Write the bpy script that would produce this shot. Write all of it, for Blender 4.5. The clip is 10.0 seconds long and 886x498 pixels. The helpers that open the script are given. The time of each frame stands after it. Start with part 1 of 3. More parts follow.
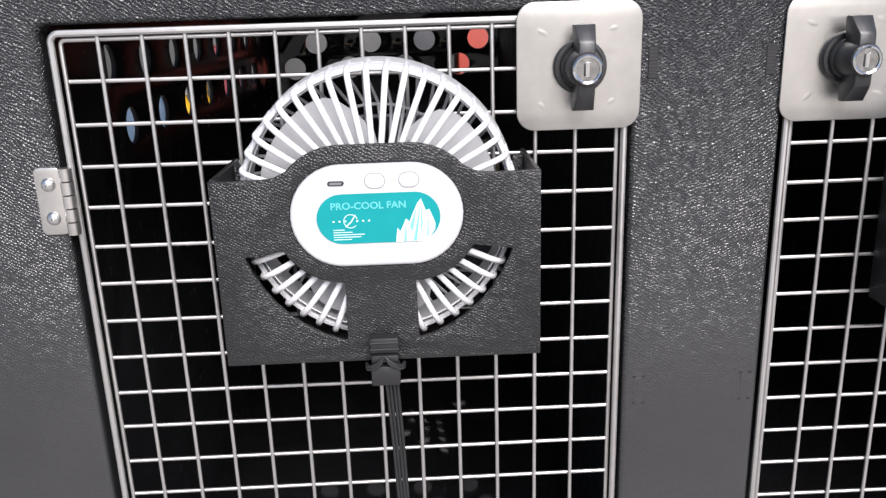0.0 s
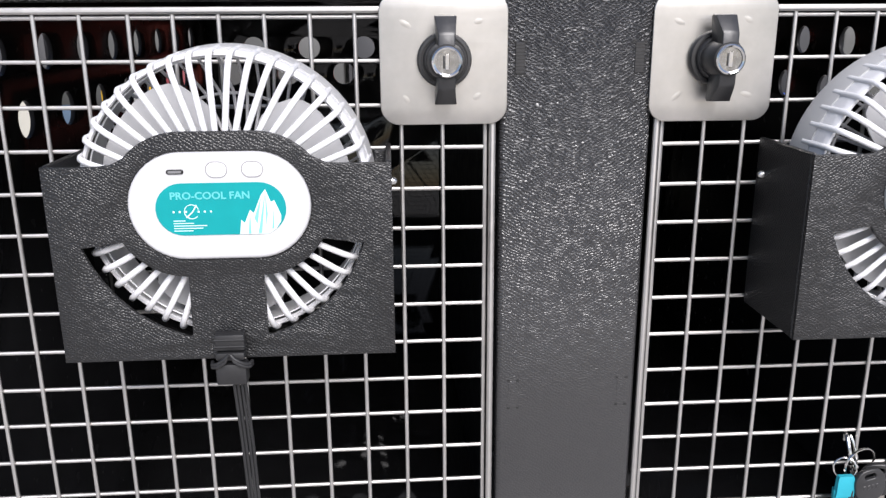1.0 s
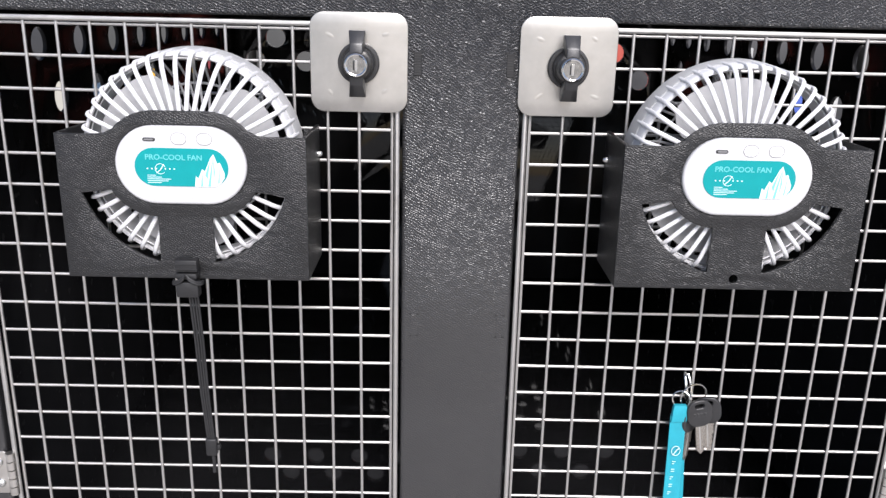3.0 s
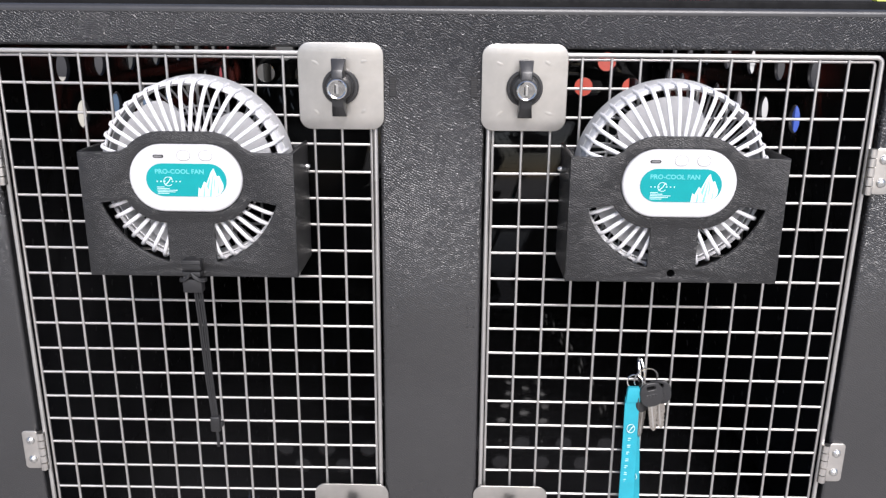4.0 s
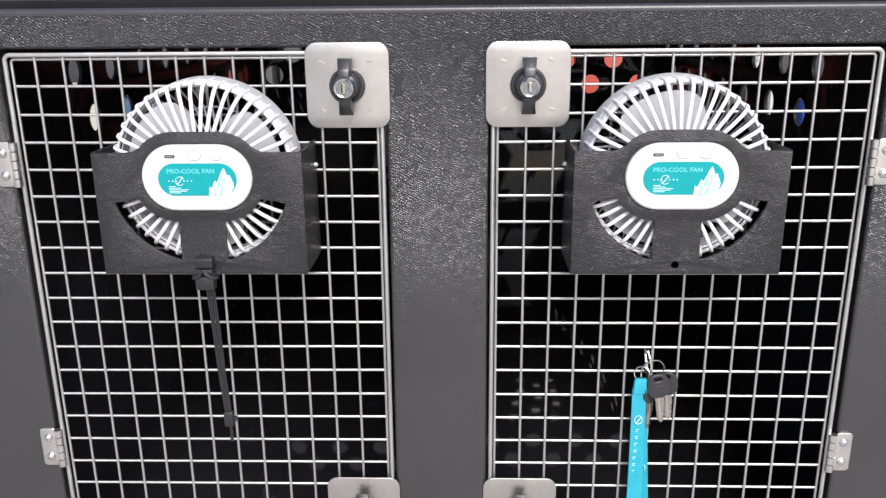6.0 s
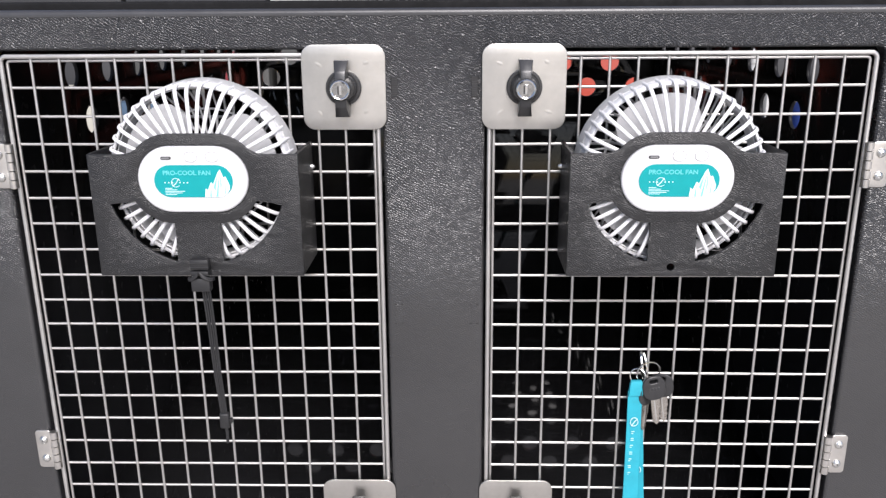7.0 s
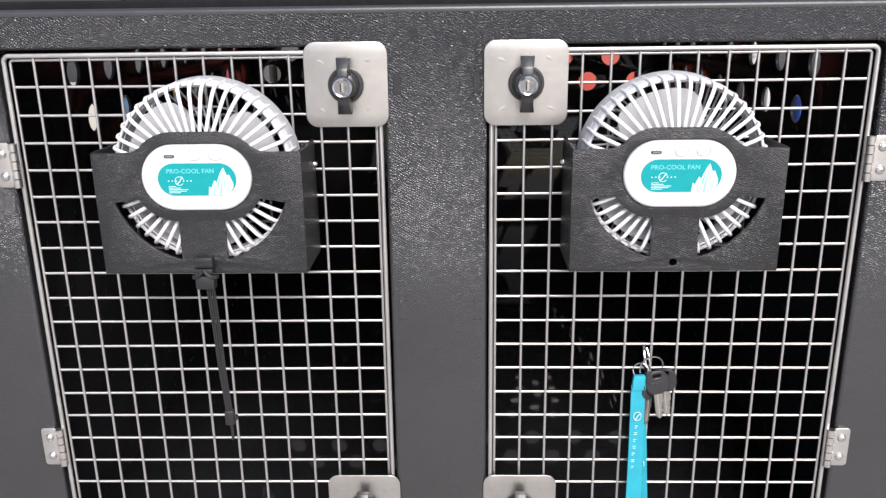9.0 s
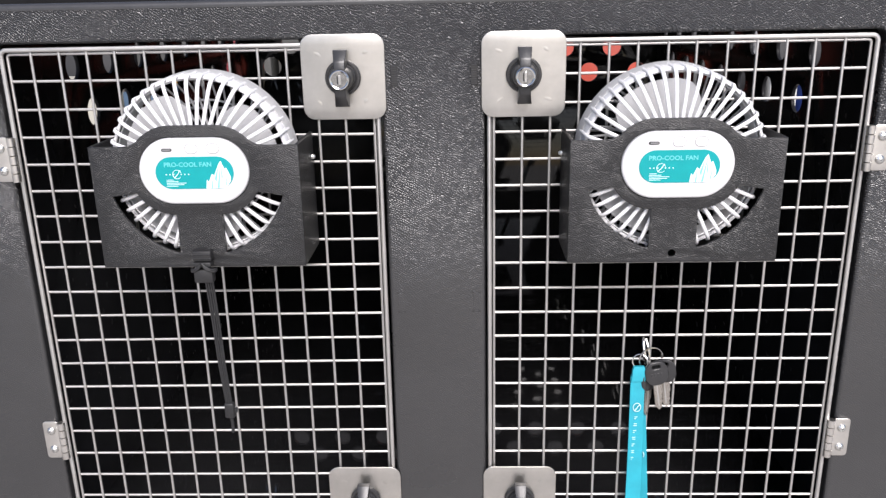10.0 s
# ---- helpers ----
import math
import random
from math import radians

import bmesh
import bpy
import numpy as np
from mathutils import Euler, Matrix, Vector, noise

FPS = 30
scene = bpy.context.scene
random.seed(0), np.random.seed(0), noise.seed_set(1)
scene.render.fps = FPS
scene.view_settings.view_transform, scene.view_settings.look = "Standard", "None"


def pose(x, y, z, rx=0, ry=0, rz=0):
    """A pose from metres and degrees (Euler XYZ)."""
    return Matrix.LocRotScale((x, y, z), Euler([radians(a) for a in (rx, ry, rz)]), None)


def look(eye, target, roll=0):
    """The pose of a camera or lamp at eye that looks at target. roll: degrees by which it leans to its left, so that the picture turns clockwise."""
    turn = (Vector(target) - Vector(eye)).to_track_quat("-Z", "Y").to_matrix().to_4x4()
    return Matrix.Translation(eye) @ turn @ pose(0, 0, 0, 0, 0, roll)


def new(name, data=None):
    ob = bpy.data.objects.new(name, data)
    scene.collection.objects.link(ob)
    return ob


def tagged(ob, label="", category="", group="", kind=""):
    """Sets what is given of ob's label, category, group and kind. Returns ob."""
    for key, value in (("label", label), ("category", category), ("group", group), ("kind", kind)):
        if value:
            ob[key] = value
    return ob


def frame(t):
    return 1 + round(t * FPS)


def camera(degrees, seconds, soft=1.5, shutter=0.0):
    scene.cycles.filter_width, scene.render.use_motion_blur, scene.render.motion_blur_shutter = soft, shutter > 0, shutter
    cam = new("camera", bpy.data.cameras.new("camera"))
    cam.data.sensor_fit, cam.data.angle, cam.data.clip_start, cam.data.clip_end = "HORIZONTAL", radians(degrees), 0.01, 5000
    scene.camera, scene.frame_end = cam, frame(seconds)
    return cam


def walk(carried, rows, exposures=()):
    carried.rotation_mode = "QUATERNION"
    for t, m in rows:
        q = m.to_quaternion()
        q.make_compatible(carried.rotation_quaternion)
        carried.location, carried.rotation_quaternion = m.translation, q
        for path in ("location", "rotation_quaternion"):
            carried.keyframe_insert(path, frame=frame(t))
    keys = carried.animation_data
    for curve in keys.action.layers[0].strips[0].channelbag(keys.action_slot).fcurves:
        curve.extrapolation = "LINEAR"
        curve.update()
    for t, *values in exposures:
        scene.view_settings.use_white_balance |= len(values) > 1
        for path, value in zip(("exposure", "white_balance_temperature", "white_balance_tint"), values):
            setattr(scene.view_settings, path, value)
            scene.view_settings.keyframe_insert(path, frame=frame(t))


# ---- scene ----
cam = camera(57.20, 10.0, soft=1.38)
PATH = [
    (0, (-0.17266, -0.48595, 0.59676), (-0.12313, 1.42697, 0.01792), -1.832),
    (0.5, (-0.15635, -0.48612, 0.58845), (-0.06255, 1.43126, 0.03012), -1.170),
    (1, (-0.10992, -0.47841, 0.58107), (0.01601, 1.44158, 0.03816), -0.325),
    (1.5, (-0.07389, -0.51881, 0.57378), (0.05617, 1.40195, 0.03458), 0.511),
    (2, (-0.04676, -0.58654, 0.58709), (0.06149, 1.33203, 0.03400), 1.312),
    (2.2, (-0.03663, -0.60575, 0.58308), (0.04288, 1.31633, 0.03603), 1.225),
    (3.3, (-0.00949, -0.64780, 0.61115), (-0.00444, 1.26691, 0.03336), 1.279),
    (3.5, (-0.00074, -0.66937, 0.61649), (-0.00882, 1.24605, 0.04111), 1.038),
    (4, (0.02139, -0.71041, 0.62379), (-0.00817, 1.20713, 0.05618), 0.465),
    (4.5, (0.02684, -0.72461, 0.62784), (-0.02000, 1.19335, 0.06282), -0.081),
    (5, (0.02536, -0.71578, 0.61993), (-0.03313, 1.20108, 0.05228), -0.400),
    (5.5, (0.02496, -0.71979, 0.62254), (-0.03483, 1.19666, 0.05362), -0.515),
    (7, (0.02575, -0.72286, 0.62195), (-0.02293, 1.19654, 0.06200), -0.377),
    (7.5, (0.02645, -0.72099, 0.61968), (-0.02215, 1.19781, 0.05767), -0.421),
    (8, (0.02575, -0.72256, 0.62089), (-0.02267, 1.19581, 0.05741), -0.481),
    (8.5, (0.02444, -0.72282, 0.62182), (-0.02502, 1.19422, 0.05392), -0.563),
    (9, (0.02405, -0.72456, 0.62379), (-0.02729, 1.19120, 0.05175), -0.763),
    (9.5, (0.02464, -0.72585, 0.62258), (-0.03215, 1.18799, 0.04465), -0.990),
    (10, (0.02898, -0.72404, 0.62379), (-0.03220, 1.18568, 0.03286), -1.146),
]
walk(cam, [(t, look(eye, target, roll)) for t, eye, target, roll in PATH], [(0.0, 0.93, 6470, 15), (1.5, 0.93, 6400, 14), (4.5, 0.95, 6450, 15), (8.0, 1.0, 6510, 15), (10.0, 1.0, 6550, 15)])


# ---- light ----
SUN_ELEV, SUN_SIDE = 42.0, 14.0          # degrees up, and degrees to the right of straight behind the viewer
world = bpy.data.worlds.new("world")
scene.world = world
world.use_nodes = True
wn = world.node_tree
sky = wn.nodes.new("ShaderNodeTexSky")
sky.sky_type = "NISHITA"
sky.sun_disc = False
sky.sun_elevation = radians(SUN_ELEV)
sky.sun_rotation = radians(180 - SUN_SIDE)
sky.dust_density = 1.5
wn.nodes["Background"].inputs["Strength"].default_value = 0.085
wn.links.new(sky.outputs[0], wn.nodes["Background"].inputs[0])
sun = new("sun", bpy.data.lights.new("sun", "SUN"))
sun.data.energy = 3.2
sun.data.angle = radians(36)
sun.data.color = (1.0, 0.985, 0.965)
sun.matrix_world = look((0, 0, 0), (-math.sin(radians(SUN_SIDE)), math.cos(radians(SUN_SIDE)), -math.tan(radians(SUN_ELEV))))


# ---- materials ----
def material(name, base, rough=0.5, metal=0.0, spec=0.5):
    m = bpy.data.materials.new(name)
    m.use_nodes = True
    b = m.node_tree.nodes["Principled BSDF"]
    b.inputs["Base Color"].default_value = (*base, 1)
    b.inputs["Roughness"].default_value = rough
    b.inputs["Metallic"].default_value = metal
    b.inputs["Specular IOR Level"].default_value = spec
    return m


def node(m, kind, **inputs):
    n = m.node_tree.nodes.new(kind)
    for key, value in inputs.items():
        n.inputs[key.replace("_", " ")].default_value = value
    return n


def link(m, a, b):
    m.node_tree.links.new(a, b)


def bsdf(m):
    return m.node_tree.nodes["Principled BSDF"]


def ramp(m, source, stops):
    n = m.node_tree.nodes.new("ShaderNodeValToRGB")
    while len(n.color_ramp.elements) < len(stops):
        n.color_ramp.elements.new(0.5)
    for e, (p, c) in zip(n.color_ramp.elements, stops):
        e.position = p
        e.color = (*c, 1) if isinstance(c, tuple) else (c, c, c, 1)
    link(m, source, n.inputs[0])
    return n.outputs[0]


def wear(m, base, low, high, scale, rough=None, bump=0.0, bump_scale=900.0):
    """Colour that drifts between two tones at two scales, with a fine relief."""
    co = m.node_tree.nodes.new("ShaderNodeTexCoord").outputs["Object"]
    big = node(m, "ShaderNodeTexNoise", Scale=scale, Detail=4.0, Roughness=0.6)
    link(m, co, big.inputs["Vector"])
    lo = tuple(c * low for c in base)
    hi = tuple(min(1.0, c * high) for c in base)
    link(m, ramp(m, big.outputs["Fac"], [(0.3, lo), (0.7, hi)]), bsdf(m).inputs["Base Color"])
    if rough:
        fine = node(m, "ShaderNodeTexNoise", Scale=scale * 7, Detail=3.0)
        link(m, co, fine.inputs["Vector"])
        link(m, ramp(m, fine.outputs["Fac"], [(0.3, rough[0]), (0.7, rough[1])]), bsdf(m).inputs["Roughness"])
    if bump:
        grain = node(m, "ShaderNodeTexNoise", Scale=bump_scale, Detail=2.0)
        link(m, co, grain.inputs["Vector"])
        bp = node(m, "ShaderNodeBump", Strength=bump, Distance=0.0003)
        link(m, grain.outputs["Fac"], bp.inputs["Height"])
        link(m, bp.outputs[0], bsdf(m).inputs["Normal"])
    return m


def leather(name, base, wave, strength, rough, spec=0.5, fade=False, swing=1.0, depth=0.21):
    """Black moulded plastic with a pressed leather grain: short ridges that run in drifting directions."""
    m = material(name, base, rough, 0.0, spec)
    co = m.node_tree.nodes.new("ShaderNodeTexCoord").outputs["Object"]
    xyz = m.node_tree.nodes.new("ShaderNodeSeparateXYZ")
    link(m, co, xyz.inputs[0])
    add = m.node_tree.nodes.new("ShaderNodeMath")
    link(m, xyz.outputs["X"], add.inputs[0])
    link(m, xyz.outputs["Y"], add.inputs[1])
    flat = m.node_tree.nodes.new("ShaderNodeCombineXYZ")
    link(m, add.outputs[0], flat.inputs["X"])
    link(m, xyz.outputs["Z"], flat.inputs["Y"])
    drift = node(m, "ShaderNodeTexNoise", Scale=75.0, Detail=2.0, Roughness=0.6)
    link(m, flat.outputs[0], drift.inputs["Vector"])
    warp = node(m, "ShaderNodeTexNoise", Scale=0.22 / wave, Detail=2.0)
    link(m, flat.outputs[0], warp.inputs["Vector"])
    push = m.node_tree.nodes.new("ShaderNodeVectorMath")
    push.operation = "MULTIPLY_ADD"
    push.inputs[1].default_value = (wave * 2.2, wave * 2.2, 0.0)
    link(m, warp.outputs["Color"], push.inputs[0])
    link(m, flat.outputs[0], push.inputs[2])
    heights = []
    for sway, lean, freq, aniso in ((swing, 0.60, 2.0, 0.95), (-swing, -0.56, 1.85, 0.95)):
        g = node(m, "ShaderNodeTexGabor", Scale=1.0 / (2.1 * wave), Frequency=freq, Anisotropy=aniso)
        g.gabor_type = "2D"
        ang = m.node_tree.nodes.new("ShaderNodeMath")
        ang.operation = "MULTIPLY_ADD"
        ang.inputs[1].default_value = sway
        ang.inputs[2].default_value = lean - sway / 2 + 1.571
        link(m, drift.outputs["Fac"], ang.inputs[0])
        link(m, ang.outputs[0], g.inputs["Orientation"])
        link(m, push.outputs[0], g.inputs["Vector"])
        turnover = m.node_tree.nodes.new("ShaderNodeMath")
        turnover.operation = "MULTIPLY"
        turnover.inputs[1].default_value = 2 * math.pi
        link(m, g.outputs["Phase"], turnover.inputs[0])
        ridge = m.node_tree.nodes.new("ShaderNodeMath")
        ridge.operation = "SINE"
        link(m, turnover.outputs[0], ridge.inputs[0])
        heights.append(ridge.outputs[0])
    mix = m.node_tree.nodes.new("ShaderNodeMath")
    mix.operation = "MAXIMUM"
    link(m, heights[0], mix.inputs[0])
    link(m, heights[1], mix.inputs[1])
    soft = node(m, "ShaderNodeTexNoise", Scale=900.0, Detail=2.0)
    link(m, co, soft.inputs["Vector"])
    total = m.node_tree.nodes.new("ShaderNodeMath")
    total.operation = "MULTIPLY_ADD"
    total.inputs[1].default_value = 0.4
    link(m, soft.outputs["Fac"], total.inputs[0])
    link(m, mix.outputs[0], total.inputs[2])
    bp = node(m, "ShaderNodeBump", Strength=strength, Distance=wave * depth)
    link(m, total.outputs[0], bp.inputs["Height"])
    if fade:
        wave_z = node(m, "ShaderNodeTexNoise", Scale=14.0, Detail=3.0)
        link(m, co, wave_z.inputs["Vector"])
        level = m.node_tree.nodes.new("ShaderNodeMath")
        level.operation = "MULTIPLY_ADD"
        level.inputs[1].default_value = 0.06
        link(m, wave_z.outputs["Fac"], level.inputs[0])
        link(m, xyz.outputs["Z"], level.inputs[2])
        link(m, ramp(m, level.outputs[0], [(0.37, 0.34 * strength), (0.53, strength), (0.635, 1.6 * strength)]), bp.inputs["Strength"])
    link(m, bp.outputs[0], bsdf(m).inputs["Normal"])
    dust = node(m, "ShaderNodeTexNoise", Scale=9.0, Detail=5.0)
    link(m, co, dust.inputs["Vector"])
    link(m, ramp(m, dust.outputs["Fac"], [(0.3, tuple(c * 0.85 for c in base)), (0.75, tuple(c * 1.2 for c in base))]), bsdf(m).inputs["Base Color"])
    link(m, ramp(m, dust.outputs["Fac"], [(0.3, rough - 0.03), (0.7, rough + 0.04)]), bsdf(m).inputs["Roughness"])
    return m


def see_through(m, share):
    """Lets part of the light through a thin plastic wall."""
    tr = m.node_tree.nodes.new("ShaderNodeBsdfTranslucent")
    tr.inputs["Color"].default_value = bsdf(m).inputs["Base Color"].default_value
    mix = node(m, "ShaderNodeMixShader", Fac=share)
    link(m, bsdf(m).outputs[0], mix.inputs[1])
    link(m, tr.outputs[0], mix.inputs[2])
    link(m, mix.outputs[0], m.node_tree.nodes["Material Output"].inputs["Surface"])
    return m


def brushed(name, base, rough, stains=0.12):
    """Dull stainless steel sheet, brushed and lightly stained."""
    m = material(name, base, rough, 1.0)
    co = m.node_tree.nodes.new("ShaderNodeTexCoord").outputs["Object"]
    mp = node(m, "ShaderNodeMapping", Scale=(18, 40, 900))
    link(m, co, mp.inputs["Vector"])
    lines = node(m, "ShaderNodeTexNoise", Scale=1.0, Detail=3.0)
    link(m, mp.outputs[0], lines.inputs["Vector"])
    cloud = node(m, "ShaderNodeTexNoise", Scale=38.0, Detail=4.0, Roughness=0.6)
    link(m, co, cloud.inputs["Vector"])
    link(m, ramp(m, cloud.outputs["Fac"], [(0.3, tuple(c * (1 - stains) for c in base)), (0.7, tuple(min(1, c * (1 + stains)) for c in base))]), bsdf(m).inputs["Base Color"])
    link(m, ramp(m, lines.outputs["Fac"], [(0.3, rough - 0.02), (0.7, rough + 0.03)]), bsdf(m).inputs["Roughness"])
    bp = node(m, "ShaderNodeBump", Strength=0.08, Distance=0.0002)
    link(m, lines.outputs["Fac"], bp.inputs["Height"])
    link(m, bp.outputs[0], bsdf(m).inputs["Normal"])
    return m


LEATHER = leather("black_leather_grain", (0.0195, 0.0195, 0.0207), 0.0017, 1.0, 0.29, 0.80, True, 0.8, 0.15)
HOLDER = leather("black_holder_grain", (0.0095, 0.0095, 0.0101), 0.0014, 0.66, 0.34, 0.5, False, 0.6, 0.125)
SMOOTH_BLACK = wear(material("smooth_black_plastic", (0.012, 0.012, 0.013), 0.2, 0.0, 1.0), (0.012, 0.012, 0.013), 0.8, 1.3, 8.0, (0.02, 0.05))
BACK_BLACK = wear(material("glossy_back_plastic", (0.018, 0.018, 0.0195), 0.2, 0.0, 0.3), (0.018, 0.018, 0.0195), 0.8, 1.3, 8.0, (0.02, 0.05))
SIDE_BLACK = wear(material("side_panel_plastic", (0.016, 0.016, 0.0175), 0.24, 0.0, 0.05), (0.016, 0.016, 0.0175), 0.8, 1.3, 8.0, (0.20, 0.28))
INNER_BLACK = wear(material("satin_black_plastic", (0.018, 0.018, 0.0195), 0.34, 0.0, 0.15), (0.018, 0.018, 0.0195), 0.8, 1.3, 8.0, (0.42, 0.56))
EDGE_BLACK = wear(material("satin_edge_plastic", (0.03, 0.03, 0.032), 0.34), (0.03, 0.03, 0.032), 0.85, 1.2, 60.0, (0.3, 0.38), 0.25, 700.0)
PLUG_BLACK = wear(material("black_rubber", (0.011, 0.011, 0.0118), 0.5), (0.011, 0.011, 0.0118), 0.8, 1.3, 60.0, (0.42, 0.6), 0.2)
HANDLE_BLACK = wear(material("black_moulded_nylon", (0.02, 0.02, 0.021), 0.42), (0.02, 0.02, 0.021), 0.8, 1.25, 90.0, (0.28, 0.40), 0.12)
LATCH_STEEL = brushed("stainless_latch_plate", (0.47, 0.455, 0.43), 0.38, 0.10)
STEEL_PLATE = brushed("stainless_plate", (0.60, 0.58, 0.55), 0.36, 0.16)
STEEL_WIRE = wear(material("stainless_wire", (0.54, 0.528, 0.512), 0.40, 1.0), (0.54, 0.528, 0.512), 0.88, 1.10, 25.0, (0.44, 0.54))
CHROME = wear(material("chrome", (0.62, 0.615, 0.60), 0.12, 1.0), (0.62, 0.615, 0.60), 0.9, 1.1, 120.0, (0.08, 0.2))
NICKEL = wear(material("nickel_key_blade", (0.46, 0.43, 0.39), 0.28, 1.0), (0.46, 0.43, 0.39), 0.85, 1.1, 150.0, (0.22, 0.36))
WHITE = wear(material("white_gloss_plastic", (0.48, 0.48, 0.486), 0.3), (0.48, 0.48, 0.486), 0.97, 1.03, 40.0, (0.24, 0.34))
RIB_WHITE = wear(material("white_rib_plastic", (0.60, 0.60, 0.61), 0.38), (0.60, 0.60, 0.61), 0.95, 1.04, 40.0, (0.34, 0.44))
# whiter than the shell: the light on its inner wall is put into the colour
LINER_LIT = wear(material("lit_liner_plastic", (0.84, 0.84, 0.85), 0.5), (0.84, 0.84, 0.85), 0.96, 1.03, 40.0, (0.45, 0.55))
SHELL_GREY = see_through(wear(material("frosted_shell_plastic", (0.60, 0.60, 0.60), 0.45), (0.60, 0.60, 0.60), 0.95, 1.05, 40.0, (0.4, 0.5)), 0.4)
BLADE_GREY = see_through(wear(material("grey_blade_plastic", (0.58, 0.58, 0.59), 0.5), (0.58, 0.58, 0.59), 0.95, 1.05, 40.0, (0.45, 0.55)), 0.3)
TEAL = wear(material("teal_print", (0.002, 0.24, 0.25), 0.4, 0.0, 0.2), (0.002, 0.24, 0.25), 0.96, 1.04, 80.0)
PRINT_WHITE = material("white_print", (0.58, 0.70, 0.71), 0.5)
PRINT_PALE = material("pale_teal_print", (0.085, 0.42, 0.43), 0.5)
PRINT_STRAP = material("pale_strap_print", (0.40, 0.62, 0.66), 0.6)
PRINT_ICE = material("ice_blue_print", (0.16, 0.46, 0.48), 0.5)
STRAP_TEAL = wear(material("turquoise_woven_strap", (0.006, 0.26, 0.335), 0.62), (0.006, 0.26, 0.335), 0.9, 1.08, 60.0, (0.55, 0.7), 0.5, 1500.0)
DARK_HOLE = material("dark_socket", (0.01, 0.01, 0.01), 0.5)
LOCK_STEEL = wear(material("lock_steel", (0.58, 0.58, 0.57), 0.24, 1.0), (0.58, 0.58, 0.57), 0.85, 1.1, 120.0, (0.25, 0.38))
LOCK_FACE = wear(material("lock_cylinder_steel", (0.34, 0.34, 0.335), 0.22, 1.0), (0.34, 0.34, 0.335), 0.7, 1.2, 260.0, (0.14, 0.30))
RIM_BLACK = wear(material("matt_black_rim", (0.008, 0.008, 0.0085), 0.75, 0.0, 0.12), (0.008, 0.008, 0.0085), 0.8, 1.3, 30.0, (0.65, 0.85), 0.2)
SEAM = material("grey_seam", (0.27, 0.27, 0.275), 0.5)
PORT_GREY = material("grey_port_tongue", (0.16, 0.16, 0.165), 0.45)
BUTTON = wear(material("button_white", (0.76, 0.76, 0.76), 0.4), (0.76, 0.76, 0.76), 0.97, 1.03, 90.0)


# ---- mesh helpers ----
def finish(me, angle=35):
    me.shade_smooth()
    me.set_sharp_from_angle(angle=radians(angle))
    return me


def to_mesh(bm, angle=35):
    me = bpy.data.meshes.new("mesh")
    bmesh.ops.recalc_face_normals(bm, faces=bm.faces)
    bm.to_mesh(me)
    bm.free()
    return finish(me, angle)


def part(name, me, mat, parent=None, label="", place=None):
    """One mesh object, from a bmesh or a mesh, under a thing or a part."""
    if isinstance(me, bmesh.types.BMesh):
        me = to_mesh(me)
    if not me.materials:
        me.materials.append(mat)
    ob = new(name, me)
    if parent is not None:
        ob.parent = parent
    if place is not None:
        ob.matrix_basis = place
    if label:
        ob["label"] = label
    return ob


def root(name, place, label, category, group=""):
    ob = tagged(new(name), label, category, group)
    ob.matrix_basis = place
    ob.empty_display_size = 0.02
    return ob


UP = Matrix(((1, 0, 0, 0), (0, 0, -1, 0), (0, 1, 0, 0), (0, 0, 0, 1)))      # drawn sheet stands up, its face towards -y
SIDE = Matrix(((0, 0, 1, 0), (1, 0, 0, 0), (0, 1, 0, 0), (0, 0, 0, 1)))     # drawn sheet stands along y, its face towards +x


def sheet(loops, thick, bevel=0.0, m=None, res=2):
    """A flat sheet with rounded edges: the first loop is its outline, the others are holes."""
    cu = bpy.data.curves.new("sheet", "CURVE")
    cu.dimensions, cu.fill_mode = "2D", "BOTH"
    cu.extrude, cu.bevel_depth, cu.bevel_resolution, cu.offset = thick / 2 - bevel, bevel, res, -bevel
    for k, loop in enumerate(loops):
        area = sum(a[0] * b[1] - b[0] * a[1] for a, b in zip(loop, loop[1:] + loop[:1]))
        if (area > 0) == (k > 0):
            loop = loop[::-1]
        sp = cu.splines.new("POLY")
        sp.points.add(len(loop) - 1)
        for p, (x, y) in zip(sp.points, loop):
            p.co = (x, y, 0, 1)
        sp.use_cyclic_u = True
    ob = new("sheet", cu)
    bpy.context.view_layer.update()
    me = bpy.data.meshes.new_from_object(ob.evaluated_get(bpy.context.evaluated_depsgraph_get()))
    bpy.data.objects.remove(ob)
    bpy.data.curves.remove(cu)
    bm = bmesh.new()
    bm.from_mesh(me)
    bpy.data.meshes.remove(me)
    bmesh.ops.remove_doubles(bm, verts=bm.verts, dist=1e-6)
    if m is not None:
        bm.transform(m)
    return bm


def lettering(text, size, m):
    cu = bpy.data.curves.new("lettering", "FONT")
    cu.body, cu.size, cu.align_x, cu.align_y, cu.extrude = text, size, "LEFT", "CENTER", 0.00008
    cu.resolution_u, cu.offset = 3, 0.00015
    ob = new("lettering", cu)
    bpy.context.view_layer.update()
    me = bpy.data.meshes.new_from_object(ob.evaluated_get(bpy.context.evaluated_depsgraph_get()))
    bpy.data.objects.remove(ob)
    bpy.data.curves.remove(cu)
    me.materials.clear()
    me.transform(m)
    return me


def arc(cx, cy, r, a0, a1, n):
    return [(cx + r * math.cos(radians(a0 + (a1 - a0) * k / n)), cy + r * math.sin(radians(a0 + (a1 - a0) * k / n))) for k in range(n + 1)]


def circle(cx, cy, r, n=28):
    return arc(cx, cy, r, 0, 360, n)[:-1]


